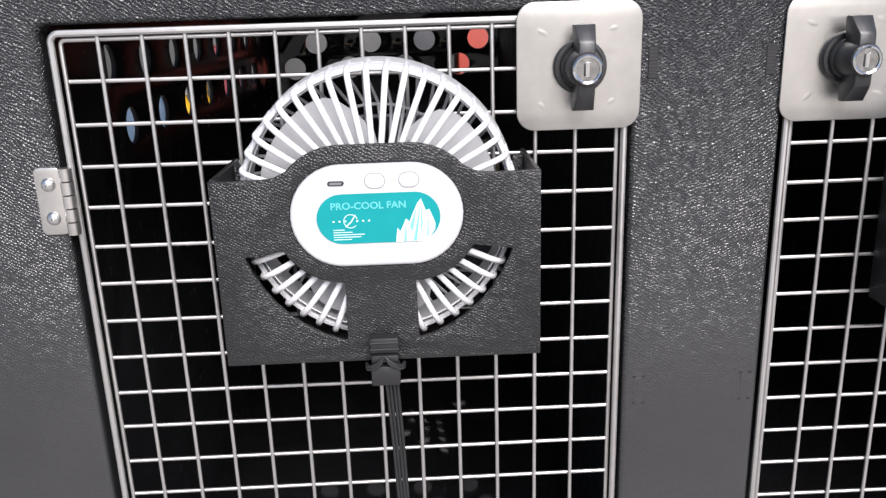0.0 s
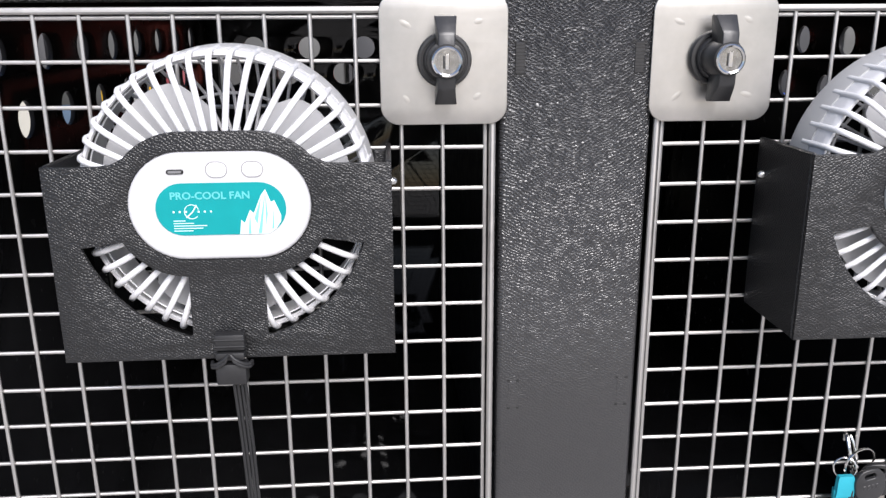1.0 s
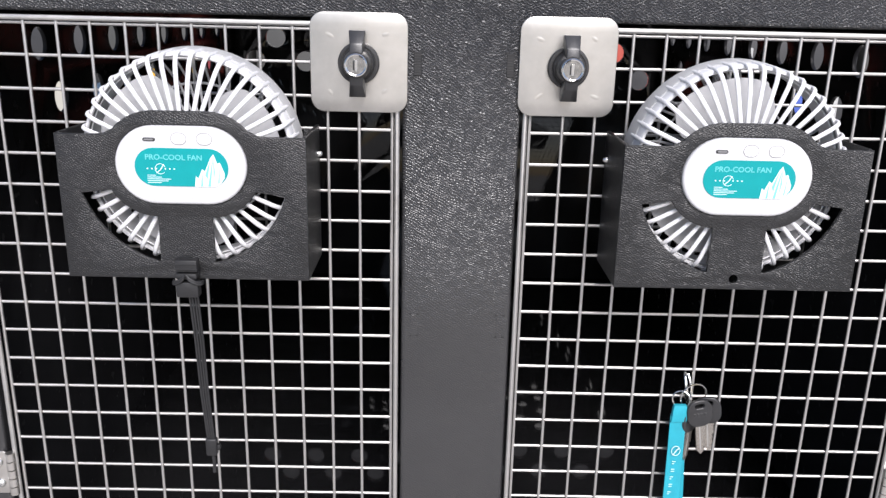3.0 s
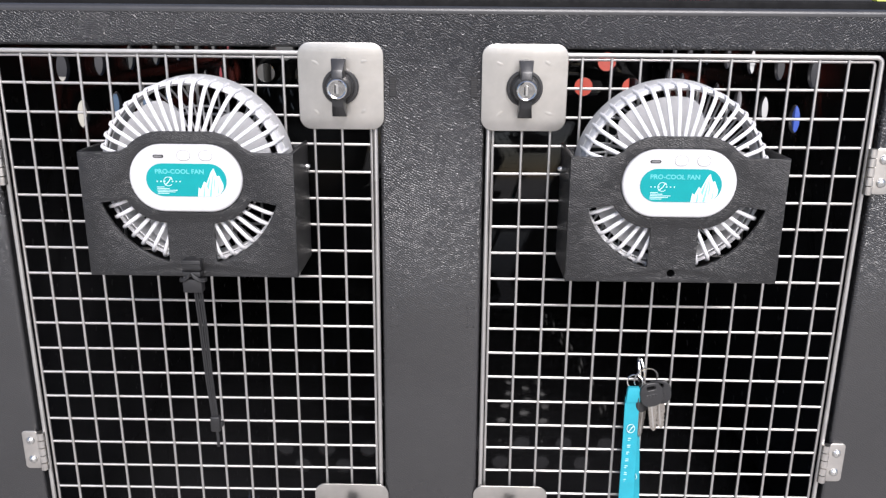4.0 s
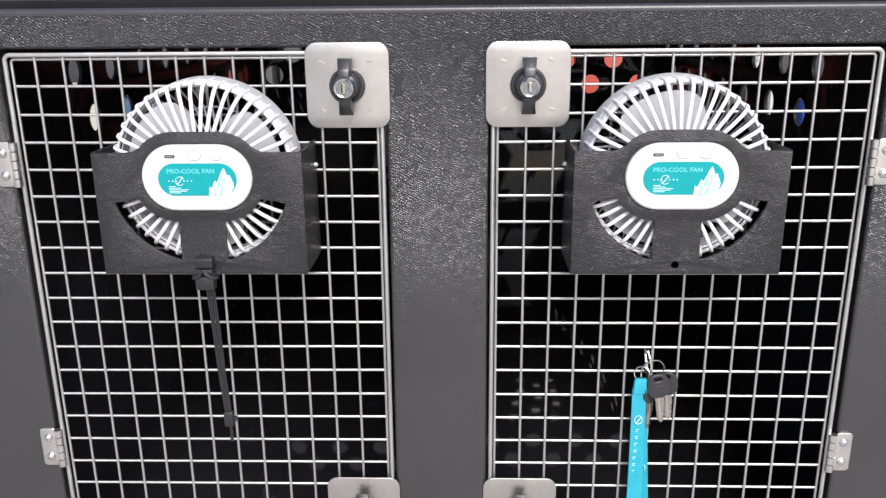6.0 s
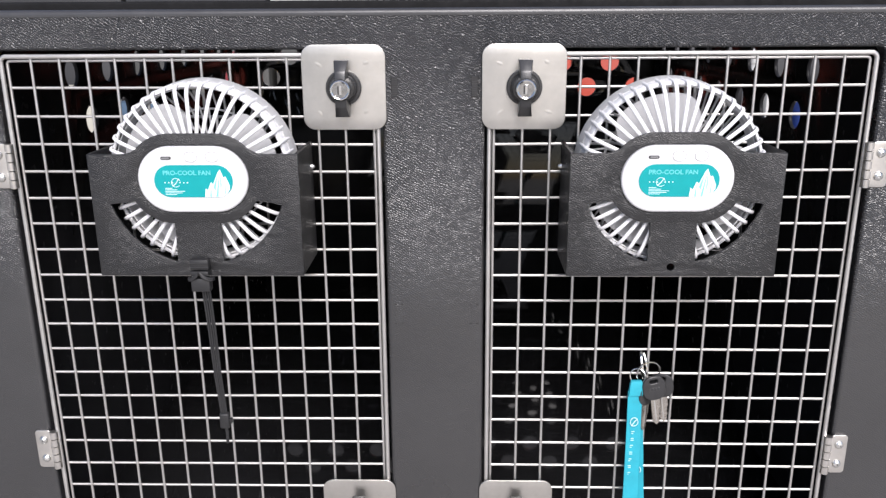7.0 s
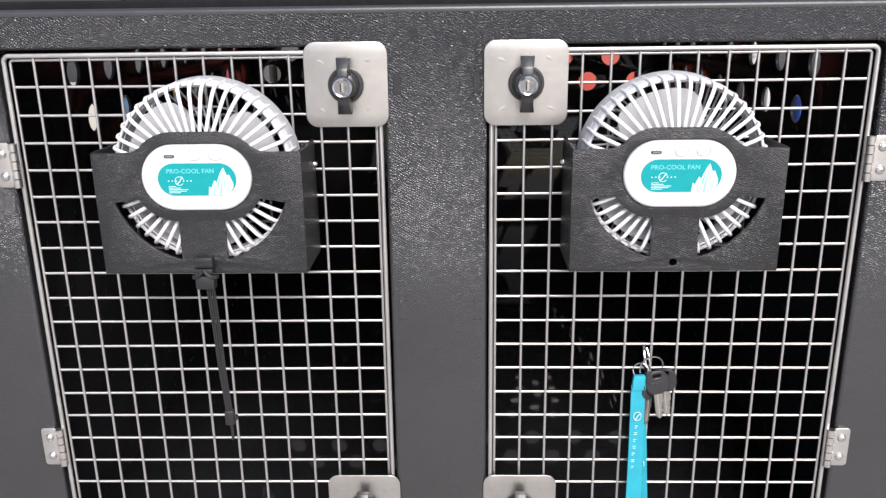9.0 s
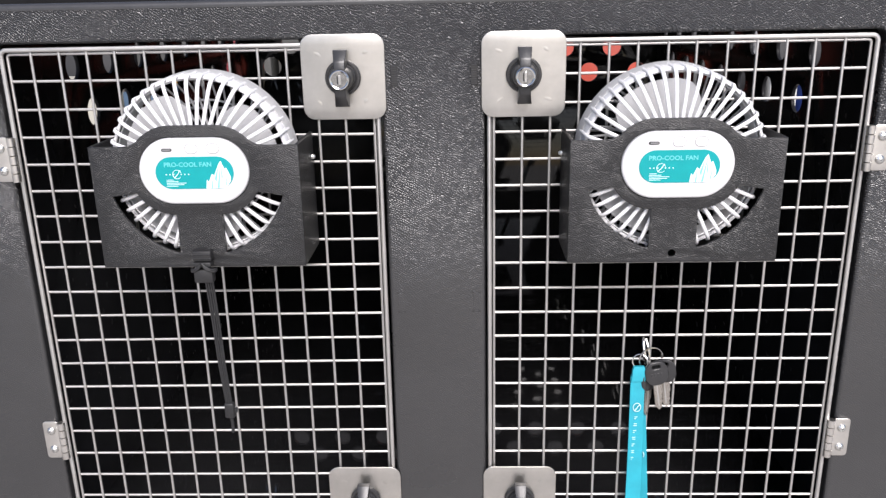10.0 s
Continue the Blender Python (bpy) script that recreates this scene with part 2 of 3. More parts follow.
def round_rect(x0, y0, x1, y1, r, n=6):
    return (arc(x1 - r, y0 + r, r, -90, 0, n) + arc(x1 - r, y1 - r, r, 0, 90, n)
            + arc(x0 + r, y1 - r, r, 90, 180, n) + arc(x0 + r, y0 + r, r, 180, 270, n))


def pill(w, h, n=14):
    return arc(w - h, 0, h, -90, 90, n) + arc(-(w - h), 0, h, 90, 270, n)


def sweep(points, r, closed=False, n=8, wide=1.0, bm=None, side=None):
    """A round rod along a line of points; wide: how much broader it is along the vector side."""
    bm = bm or bmesh.new()
    pts = [Vector(p) for p in points]
    rings = []
    last = None
    for k, p in enumerate(pts):
        a = pts[k - 1] if (k or closed) else p
        b = pts[(k + 1) % len(pts)] if (k < len(pts) - 1 or closed) else p
        d = (b - a).normalized()
        ref = Vector(side) if side is not None else (last if last is not None else (Vector((0, 0, 1)) if abs(d.z) < 0.8 else Vector((1, 0, 0))))
        u = (ref - d * ref.dot(d)).normalized()
        v = d.cross(u)
        last = u
        rings.append([bm.verts.new(p + u * (r * wide * math.cos(2 * math.pi * j / n)) + v * (r * math.sin(2 * math.pi * j / n))) for j in range(n)])
    for k in range(len(rings) if closed else len(rings) - 1):
        a, b = rings[k], rings[(k + 1) % len(rings)]
        for j in range(n):
            bm.faces.new((a[j], a[(j + 1) % n], b[(j + 1) % n], b[j]))
    if not closed:
        bm.faces.new(rings[0][::-1])
        bm.faces.new(rings[-1])
    return bm


def lathe(profile, n=40, bm=None, axis="y"):
    """A turned shape: profile of (radius, along) about the y axis."""
    bm = bm or bmesh.new()
    rings = []
    for r, y in profile:
        if r < 1e-6:
            rings.append([bm.verts.new((0, y, 0))])
        else:
            rings.append([bm.verts.new((r * math.cos(2 * math.pi * j / n), y, r * math.sin(2 * math.pi * j / n))) for j in range(n)])
    for a, b in zip(rings, rings[1:]):
        for j in range(n):
            q = [a[j % len(a)], a[(j + 1) % len(a)], b[(j + 1) % len(b)], b[j % len(b)]]
            q = [v for k, v in enumerate(q) if v not in q[:k]]
            if len(q) > 2:
                bm.faces.new(q)
    return bm


def block(x0, y0, z0, x1, y1, z1, bevel=0.0, seg=2, bm=None):
    bm = bm or bmesh.new()
    made = bmesh.ops.create_cube(bm, size=1.0, matrix=Matrix.Translation(((x0 + x1) / 2, (y0 + y1) / 2, (z0 + z1) / 2)) @ Matrix.Diagonal((abs(x1 - x0), abs(y1 - y0), abs(z1 - z0), 1)))
    if bevel:
        edges = list({e for v in made["verts"] for e in v.link_edges})
        bmesh.ops.bevel(bm, geom=edges, offset=bevel, segments=seg, profile=0.5, affect="EDGES", clamp_overlap=True)
    return bm


# ---- the ground and the far side ----
CONCRETE = wear(material("concrete", (0.41, 0.39, 0.365), 0.85), (0.41, 0.39, 0.365), 0.75, 1.2, 1.6, (0.75, 0.95), 0.6, 160.0)
bm = bmesh.new()
bmesh.ops.create_grid(bm, x_segments=2, y_segments=2, size=300.0)
tagged(part("ground", bm, CONCRETE), "pale grey concrete ground under the dog box", "ground", kind="structure")

# unseen wall, added so that no bright sky shows through the vent holes
WALL = wear(material("dark_wall_paint", (0.035, 0.035, 0.037), 0.8), (0.035, 0.035, 0.037), 0.85, 1.15, 2.0, (0.7, 0.9), 0.3, 120.0)
tagged(part("sky_block_wall", block(-6.0, 5.0, 0.0, 6.0, 5.15, 3.2, 0.01), WALL), "plain dark grey wall, unseen, added beyond the storage boxes to hide the sky", "wall", kind="structure")

# ---- the dog box ----
TOP, HALF, BACK, WIDE = 0.6256, 0.458, 1.13, 0.480
OPEN_IN, OPEN_OUT, OPEN_LOW, OPEN_TOP = 0.0452, 0.3862, 0.0955, 0.5915
FRONT = -0.004

box = root("dog_box", pose(0, 0, 0), "black leather-grained plastic two-door dog box with wire mesh doors", "dog box")
front = part("front_panel", sheet([round_rect(-WIDE, 0.0, WIDE, TOP - 0.0015, 0.004),
                                   round_rect(-OPEN_OUT, OPEN_LOW, -OPEN_IN, OPEN_TOP, 0.006),
                                   round_rect(OPEN_IN, OPEN_LOW, OPEN_OUT, OPEN_TOP, 0.006)], 0.018, 0.004, Matrix.Translation((0, FRONT + 0.009, 0)) @ UP, 3),
             LEATHER, box, "black leather-grained front panel with two openings")
r = 0.0045
profile = [(FRONT - 0.0002, TOP - 0.0060), (FRONT - 0.0002, TOP - r)] + [(FRONT - 0.0002 + r - r * math.cos(radians(a)), TOP - r + r * math.sin(radians(a))) for a in range(10, 91, 10)] + [(0.0155, TOP), (0.0155, TOP - 0.0060)]
bm = bmesh.new()
ends = [[bm.verts.new((x, y, z)) for y, z in profile] for x in (-WIDE, WIDE)]
for k in range(len(profile)):
    bm.faces.new((ends[0][k], ends[1][k], ends[1][(k + 1) % len(profile)], ends[0][(k + 1) % len(profile)]))
bm.faces.new(ends[0])
bm.faces.new(ends[1])
part("top_edge", bm, EDGE_BLACK, box, "rounded upper edge of the front panel")
HOLE = 0.0175
ROW_HI, ROW_LO = 0.5530, 0.4930


def vented_side(x, start, step):
    loops = [round_rect(0.0145, 0.0, BACK + 0.0004, TOP, 0.001)]
    for k in range(1, 9):
        loops.append(circle(start + step * (k - 1), ROW_HI, HOLE))
        if k < 8:
            loops.append(circle(start + 0.040 + step * (k - 1), ROW_LO, HOLE))
    return sheet(loops, 0.005, 0.0008, Matrix.Translation((x, 0, 0)) @ SIDE, 1)


part("side_panel", vented_side(-HALF + 0.0075, 0.272, 0.104), SIDE_BLACK, box, "smooth black side panel with two rows of vent holes")
part("side_panel", vented_side(HALF - 0.0075, 0.290, 0.108), SIDE_BLACK, box, "smooth black side panel with two rows of vent holes")
loops = [round_rect(-HALF, 0.0, HALF, TOP, 0.002)]
for s, hi, lo, z_hi, z_lo in ((-1, 0.050, 0.088, 0.531, 0.483), (1, 0.040, 0.091, 0.514, 0.459)):
    for k in range(4):
        loops.append(circle(s * (hi + 0.104 * k), z_hi, 0.0205))
        loops.append(circle(s * (lo + 0.106 * k), z_lo, 0.0205))
part("back_panel", sheet(loops, 0.010, 0.0008, Matrix.Translation((0, BACK + 0.0055, 0)) @ UP, 1), BACK_BLACK, box, "smooth black back panel with vent holes")
part("floor_panel", block(-HALF + 0.0101, 0.0143, 0.0, HALF - 0.0101, BACK + 0.0004, 0.012, 0.0), SMOOTH_BLACK, box, "glossy black floor panel")
part("divider", block(-0.012, 0.0143, 0.0122, 0.012, BACK + 0.0003, 0.6018, 0.0), INNER_BLACK, box, "smooth black divider between the two compartments")
loops = [round_rect(-HALF + 0.0101, 0.0143, HALF - 0.0101, BACK + 0.0004, 0.0002)]
for cols in ((-0.270, -0.212, -0.150), (0.150, 0.212, 0.270)):
    for c, cx in enumerate(cols):
        for row in range(3 if c == 1 else 4):
            loops.append(circle(cx, 0.735 + 0.064 * row + (0.032 if c == 1 else 0.0), 0.0155))
part("roof_panel", sheet(loops, 0.012, 0.0, Matrix.Translation((0, 0, 0.608)), 1), SMOOTH_BLACK, box, "smooth black roof panel with two clusters of vent holes")
part("lid_rim", block(-WIDE, 0.0300, 0.6145, WIDE, 0.058, 0.6328, 0.0025, 3), RIM_BLACK, box, "raised black rim along the top")
# moulded slot covers beside the latches
for x, z in ((-0.0338, 0.5595), (0.0360, 0.5595), (-0.0342, 0.3485), (0.0365, 0.3485)):
    ribbed = z > 0.5
    proud = 0.0006 if ribbed else 0.0002
    bm = block(x - 0.0030, FRONT - proud, z - 0.0090, x + 0.0030, FRONT + 0.001, z + 0.0090, 0.0004 if ribbed else 0.0001, 1)
    for k in range(9 if ribbed else 0):
        zz = z - 0.0080 + 0.0020 * k
        block(x - 0.0028, FRONT - 0.0008, zz - 0.0006, x + 0.0028, FRONT - 0.0005, zz + 0.0006, 0.0002, 1, bm)
    cover = part("slot_cover", bm, HANDLE_BLACK if ribbed else LEATHER, box, "small ribbed black slot cover" if ribbed else "flush black slot cover")
    bm = bmesh.new()
    for sx in (-1, 1):
        for sz in (-1, 1):
            block(x + sx * 0.0030 - 0.0009, FRONT - 0.0004, z + sz * 0.0095 - 0.0005, x + sx * 0.0030 + 0.0009, FRONT + 0.0004, z + sz * 0.0095 + 0.0005, 0, bm=bm)
    part("corner_notch", bm, DARK_HOLE, cover, "dark notches at the corners")

PITCH = 0.025
SAG = [-0.0010, -0.0013, -0.0014, -0.0011, -0.0005, -0.0002, 0.0, 0.0, 0.0, 0.0006, 0.0010, 0.0013, 0.0010, 0.0008, 0.0006, 0.0005, 0.0004, 0.0003, 0.0002]      # how far each horizontal wire is off level at the pillar
wire_v = to_mesh(sweep([(0, 0, 0.1035), (0, 0, 0.5848)], 0.00122, n=10))
wire_h = to_mesh(sweep([(0.0543, 0, 0), (0.3738, 0, 0)], 0.00122, n=10))
wire_v.materials.append(STEEL_WIRE)
wire_h.materials.append(STEEL_WIRE)


def frame_loop(x0, z0, x1, z1, r, y):
    return [(x, y, z) for x, z in round_rect(x0, z0, x1, z1, r)]


def latch(x, z, turn):
    plate = part("latch_plate", sheet([round_rect(-0.0365, -0.0366, 0.0365, 0.0366, 0.0105, 8)], 0.0016, 0.0005, UP), LATCH_STEEL, box,
                 "dull stainless steel latch plate", pose(x, FRONT - 0.0016, z, 0, turn, 0))
    for sx in (-1, 1):
        for sz in (-1, 1):
            dimple = lathe([(0.0, -0.00022), (0.0010, -0.00019), (0.0022, -0.00009), (0.0034, -0.00002), (0.0040, 0.00002)], 14)
            dimple.transform(Matrix.Translation((sx * 0.0205 + random.uniform(-0.0015, 0.0015), -0.0007, sz * 0.0205 + random.uniform(-0.0015, 0.0015))) @ Matrix.Rotation(random.uniform(-0.9, 0.9), 4, "Y") @ Matrix.Diagonal((random.uniform(1.2, 1.9), 1, 0.8, 1)) )
            part("weld_dimple", dimple, LATCH_STEEL, plate)
    part("escutcheon", lathe([(0.0, -0.0005), (0.0150, -0.0005), (0.0155, -0.0015), (0.0155, -0.0044), (0.0147, -0.0056), (0.0132, -0.0058), (0.0130, -0.0050), (0.0122, -0.0050), (0.0118, -0.0078), (0.0112, -0.0086), (0.0, -0.0086)], 36), HANDLE_BLACK, plate, "round black escutcheon")
    bm = lathe([(0.0, -0.006), (0.0106, -0.006), (0.0106, -0.012), (0.0096, -0.0230), (0.0088, -0.0245), (0.0, -0.0245)], 32)
    # two wings that slope back towards their ends
    for s in (-1, 1):
        prof = [(-0.0080, 0.004, 0.0046), (-0.0240, 0.004, 0.0046), (-0.0235, 0.0138, 0.0046), (-0.0225, 0.0156, 0.0050), (-0.0150, 0.0238, 0.0062), (-0.0105, 0.0242, 0.0062), (-0.0080, 0.0232, 0.0058)]
        a = [bm.verts.new((-w, y, s * zz)) for y, zz, w in prof]
        b = [bm.verts.new((w, y, s * zz)) for y, zz, w in prof]
        fa = bm.faces.new(a)
        fb = bm.faces.new(b)
        for k in range(len(prof)):
            bm.faces.new((a[k], a[(k + 1) % len(prof)], b[(k + 1) % len(prof)], b[k]))
        bmesh.ops.bevel(bm, geom=list(fa.edges) + list(fb.edges), offset=0.0006, segments=2, profile=0.5, affect="EDGES")
    part("wing_handle", bm, HANDLE_BLACK, plate, "black wing handle with a key lock")
    part("lock_ring", lathe([(0.0066, -0.0243), (0.0083, -0.0243), (0.0083, -0.0259), (0.0076, -0.0265), (0.0066, -0.0259)], 32), CHROME, plate, "chrome ring round the lock")
    part("lock_face", lathe([(0.0, -0.0243), (0.0066, -0.0243), (0.0066, -0.0253), (0.0, -0.0253)], 32), LOCK_FACE, plate, "steel lock cylinder face")
    part("keyway", block(-0.0010, -0.0258, -0.0044, 0.0014, -0.0246, 0.0042, 0.0003, 1), CHROME, plate, "bright keyhole shutter")
    part("keyhole", block(-0.0022, -0.0256, -0.0036, -0.0011, -0.0246, 0.0034, 0.0004, 2), DARK_HOLE, plate, "dark keyhole")
    return plate


def hinge(s, z):
    leaf = part("hinge", sheet([round_rect(-0.4010, -0.0205, -0.3850, 0.0205, 0.0035)], 0.0016, 0.0004, UP), STEEL_PLATE, box,
                "stainless steel butt hinge with two screws", Matrix.Translation((0, FRONT - 0.0010, z)) @ Matrix.Diagonal((s, 1, 1, 1)))
    for k in range(5):
        z0 = -0.0205 + 0.0082 * k
        part("knuckle", sweep([(-0.3815, -0.0020, z0 + 0.0004), (-0.3815, -0.0020, z0 + 0.0010), (-0.3815, -0.0020, z0 + 0.0072), (-0.3815, -0.0020, z0 + 0.0078)], 0.0038, n=20), STEEL_PLATE, leaf)
    for dz in (-0.0103, 0.0103):
        sc = lathe([(0.0, -0.0018), (0.0007, -0.0018), (0.0009, -0.0036), (0.0024, -0.0032), (0.0040, -0.0018), (0.0043, -0.0006)], 20)
        sc.transform(Matrix.Translation((-0.3930, 0, dz)))
        part("screw", sc, LOCK_STEEL, leaf, "round-headed screw")
    return leaf


for s in (-1, 1):
    bm = sweep(frame_loop(0.0492, 0.1012, 0.3796, 0.5868, 0.005, -0.0020), 0.0020, True, 10)
    door = part("mesh_door", bm, STEEL_WIRE, box, "stainless steel wire mesh door", Matrix.Diagonal((s, 1, 1, 1)))
    part("mesh_border", sweep(frame_loop(0.0532, 0.1050, 0.3752, 0.5830, 0.003, 0.0004), 0.0013, True, 8), STEEL_WIRE, door)
    for i in range(12):
        part("wire", wire_v, STEEL_WIRE, door, place=pose(0.078 + PITCH * i + random.uniform(-2e-4, 2e-4), -0.0011, 0, 0, random.uniform(-0.08, 0.08), 0))
    for j in range(19):
        fan_out = SAG[j] / 0.32
        part("wire", wire_h, STEEL_WIRE, door, place=pose(0, 0.0011, (0.3604 + 0.02486 * (8 - j) if j <= 8 else 0.3604 - 0.02508 * (j - 8)) + SAG[j] + fan_out * 0.0543 + random.uniform(-2e-4, 2e-4), 0, math.degrees(fan_out) + random.uniform(-0.06, 0.06), 0))
    hinge(1 if s < 0 else -1, 0.4905)
    hinge(1 if s < 0 else -1, 0.2035)
latch(-0.0778, 0.5592, 0)
latch(0.0788, 0.5592, 0)
latch(-0.0782, 0.1345, 0)
latch(0.0788, 0.1350, 0)


# ---- fan holders and fans ----
PILL_W, PILL_H = 0.0457, 0.0276          # half sizes of the control housing


HX, HLOW, HTOP, HFRONT = 0.0870, -0.0848, 0.0194, -0.0690     # the holder round the fan's axis
RIM = 0.0752
DROP = -0.0013         # the housing sits a little below the axis


def holder_front():
    out = 0.0100
    w, h = PILL_W + out, PILL_H + out
    a0 = math.degrees(math.asin((HTOP - DROP) / h))
    x0 = (w - h) + h * math.cos(radians(a0))
    top = [(x0 + 0.010, HTOP), (x0 + 0.004, HTOP + 0.0006), (x0 + 0.0005, HTOP + 0.0022)]
    arch = arc(w - h, DROP, h, a0 + 8, 90, 10) + arc(-(w - h), DROP, h, 90, 180 - a0 - 8, 10)
    outer = [(-HX, HLOW), (HX, HLOW), (HX, HTOP)] + top + arch + [(-x, y) for x, y in top[::-1]] + [(-HX, HTOP)]
    loops = [outer, [(x, y + DROP) for x, y in pill(PILL_W + 0.0004, PILL_H + 0.0004)]]
    ztop, xin = -0.0198, 0.0192
    for s in (-1, 1):
        inner = [(w - h + h * math.cos(radians(a)), DROP + h * math.sin(radians(a))) for a in np.linspace(math.degrees(math.asin((ztop - DROP) / h)), -87, 10)]
        e0 = math.degrees(math.asin(ztop / RIM))
        e1 = -math.degrees(math.acos(xin / RIM))
        rim = arc(0, 0, RIM, e1 + 2.2, e0 - 2.2, 16)
        tip0 = (xin + 0.0006, -RIM * math.sin(radians(-e1)) + 0.0010)
        loops.append([(s * x, y) for x, y in [(xin, inner[-1][1]), tip0] + rim + inner[:-1]])
    loops.append(circle(0.0, HLOW + 0.008, 0.0032, 14))
    return sheet(loops, 0.003, 0.0005, Matrix.Translation((0, HFRONT + 0.0015, 0)) @ UP, 2)


def fan_holder(x, z, label):
    h = root("fan_holder", pose(x, 0, z), label, "fan holder", "fan holders on the mesh doors")
    part("front_plate", holder_front(), HOLDER, h, "black leather-grained front plate with an arch and two cutouts")
    for s in (-1, 1):
        part("side_plate", block(s * HX, HFRONT + 0.0031, HLOW, s * (HX - 0.003), -0.0028, HTOP + 0.0005, 0.0006, 1), HOLDER, h)
        part("guide_tab", block(s * (HX - 0.0031), -0.0200, HLOW + 0.020, s * (HX - 0.0095), -0.0170, HTOP - 0.001, 0.0005, 1), HOLDER, h)
        bolt = lathe([(0.0, -0.0032), (0.0012, -0.0030), (0.0021, -0.0019), (0.0023, 0.0), (0.0, 0.0)], 16)
        bolt.transform(Matrix.Translation((s * (HX + 0.0001), -0.012, -0.0012)) @ Matrix.Rotation(radians(90 * s), 4, "Z"))
        part("bolt", bolt, LOCK_STEEL, h, "small bright bolt head")
    part("bottom_plate", block(-HX + 0.0031, HFRONT + 0.0031, HLOW, HX - 0.0031, -0.0028, HLOW + 0.003, 0.0005, 1), HOLDER, h)
    return h


N_RIB = 46
CAGE = -0.0012         # the cage hangs a little below the axis
rib_line = [(0.020, -0.0630), (0.056, -0.0628), (0.0668, -0.0618), (0.0718, -0.0600), (0.0746, -0.0574), (0.0759, -0.0535), (0.0762, -0.0480), (0.0766, -0.0400), (0.0772, -0.0300)]
rib_mesh = to_mesh(sweep([(r, y, 0) for r, y in rib_line], 0.00125, n=8, wide=1.35, side=(0, 0, 1)), 60)
rib_mesh.materials.append(RIB_WHITE)


def fan(x, z, blade_turn, rib_turn, label):
    f = root("portable_fan", pose(x, 0, z), label, "fan", "portable fans in the holders")
    shell = part("cage_shell", lathe([(0.0752, -0.0376), (0.0772, -0.0376), (0.0778, -0.0340), (0.0787, -0.0205), (0.0785, -0.0188), (0.0762, -0.0188), (0.0758, -0.0205), (0.0752, -0.0376)], 96), SHELL_GREY, f, "frosted pale grey outer ring of the cage", pose(0, 0, CAGE))
    # added over the shell's inner wall, coloured bright as though light reached it
    part("lit_cage_liner", lathe([(0.0722, -0.0462), (0.0729, -0.0466), (0.0744, -0.0376), (0.0750, -0.0190), (0.0740, -0.0190), (0.0734, -0.0376), (0.0722, -0.0462)], 96), LINER_LIT, f, "inner wall of the cage, added and whitened to look lit", pose(0, 0, CAGE))
    part("rim_ring", lathe([(0.0730, -0.0505), (0.0737, -0.0516), (0.0752, -0.0516), (0.0759, -0.0505), (0.0764, -0.0468), (0.0766, -0.0378), (0.0754, -0.0378), (0.0748, -0.0440), (0.0730, -0.0505)], 96), RIB_WHITE, f, "white ring at the cage rim", pose(0, 0, CAGE))
    for k in range(N_RIB):
        a = 360.0 * k / N_RIB - rib_turn
        part("cage_rib", rib_mesh, RIB_WHITE, shell, place=pose(0, 0, 0, 0, a, 0))
    bm = bmesh.new()
    for k in range(44):
        a, b = radians(360 * k / 44), radians(360 * k / 44 + 14)
        sweep([(0.024 * math.cos(a), -0.0175, 0.024 * math.sin(a)), (0.053 * math.cos((a + b) / 2), -0.0165, 0.053 * math.sin((a + b) / 2)), (0.0768 * math.cos(b), -0.0175, 0.0768 * math.sin(b))], 0.0009, n=6, bm=bm)
    sweep([(0.052 * math.cos(radians(a)), -0.0167, 0.052 * math.sin(radians(a))) for a in range(0, 360, 6)], 0.0009, True, 6, bm=bm)
    part("front_grille", bm, RIB_WHITE, f, "white grille on the far side", pose(0, 0, CAGE))
    part("grille_cap", lathe([(0.0, -0.0130), (0.020, -0.0135), (0.0245, -0.0155), (0.0245, -0.0190), (0.0, -0.0195)], 40), WHITE, f)
    part("motor", lathe([(0.0, -0.0650), (0.0205, -0.0650), (0.0215, -0.0630), (0.0215, -0.0220), (0.0195, -0.0170), (0.0, -0.0160)], 40), BLADE_GREY, f)
    # three broad blades
    bm = bmesh.new()
    nr, na = 8, 16
    for side in (0, 1):
        rows = []
        for i in range(nr + 1):
            r = 0.020 + (0.0668 - 0.020) * i / nr
            q = i / nr
            spread = 22 + 25 * math.sin(min(1.0, q * 1.25) * math.pi / 2) - 9 * max(0.0, q - 0.66) / 0.34
            row = []
            for j in range(na + 1):
                u = 2 * j / na - 1
                lean = 6 * q
                aa = radians(90 + lean + u * spread)
                rr = r - 0.0110 * q * u ** 6
                row.append(bm.verts.new((rr * math.cos(aa), -0.0465 + 0.0036 * u * (1 - 0.35 * q) + 0.0014 * side, rr * math.sin(aa))))
            rows.append(row)
        for i in range(nr):
            for j in range(na):
                bm.faces.new((rows[i][j], rows[i][j + 1], rows[i + 1][j + 1], rows[i + 1][j]))
        if side == 0:
            first = rows
    ring_a = first[-1]
    ring_b = rows[-1]
    for j in range(na):
        bm.faces.new((ring_a[j], ring_a[j + 1], ring_b[j + 1], ring_b[j]))
    for i in range(nr):
        for j in (0, na):
            bm.faces.new((first[i][j], first[i + 1][j], rows[i + 1][j], rows[i][j]))
    blade = to_mesh(bm, 50)
    blade.materials.append(BLADE_GREY)
    for k in range(3):
        part("fan_blade", blade, BLADE_GREY, f, place=pose(0, 0, CAGE, 0, blade_turn + 120 * k, 0))
    # the control housing with its printed panel
    body = part("control_housing", sheet([pill(PILL_W, PILL_H, 20)], 0.0115, 0.0022, Matrix.Translation((0, -0.06605, 0)) @ UP, 4), WHITE, f, place=pose(0, 0, DROP), label= "white oval control housing")
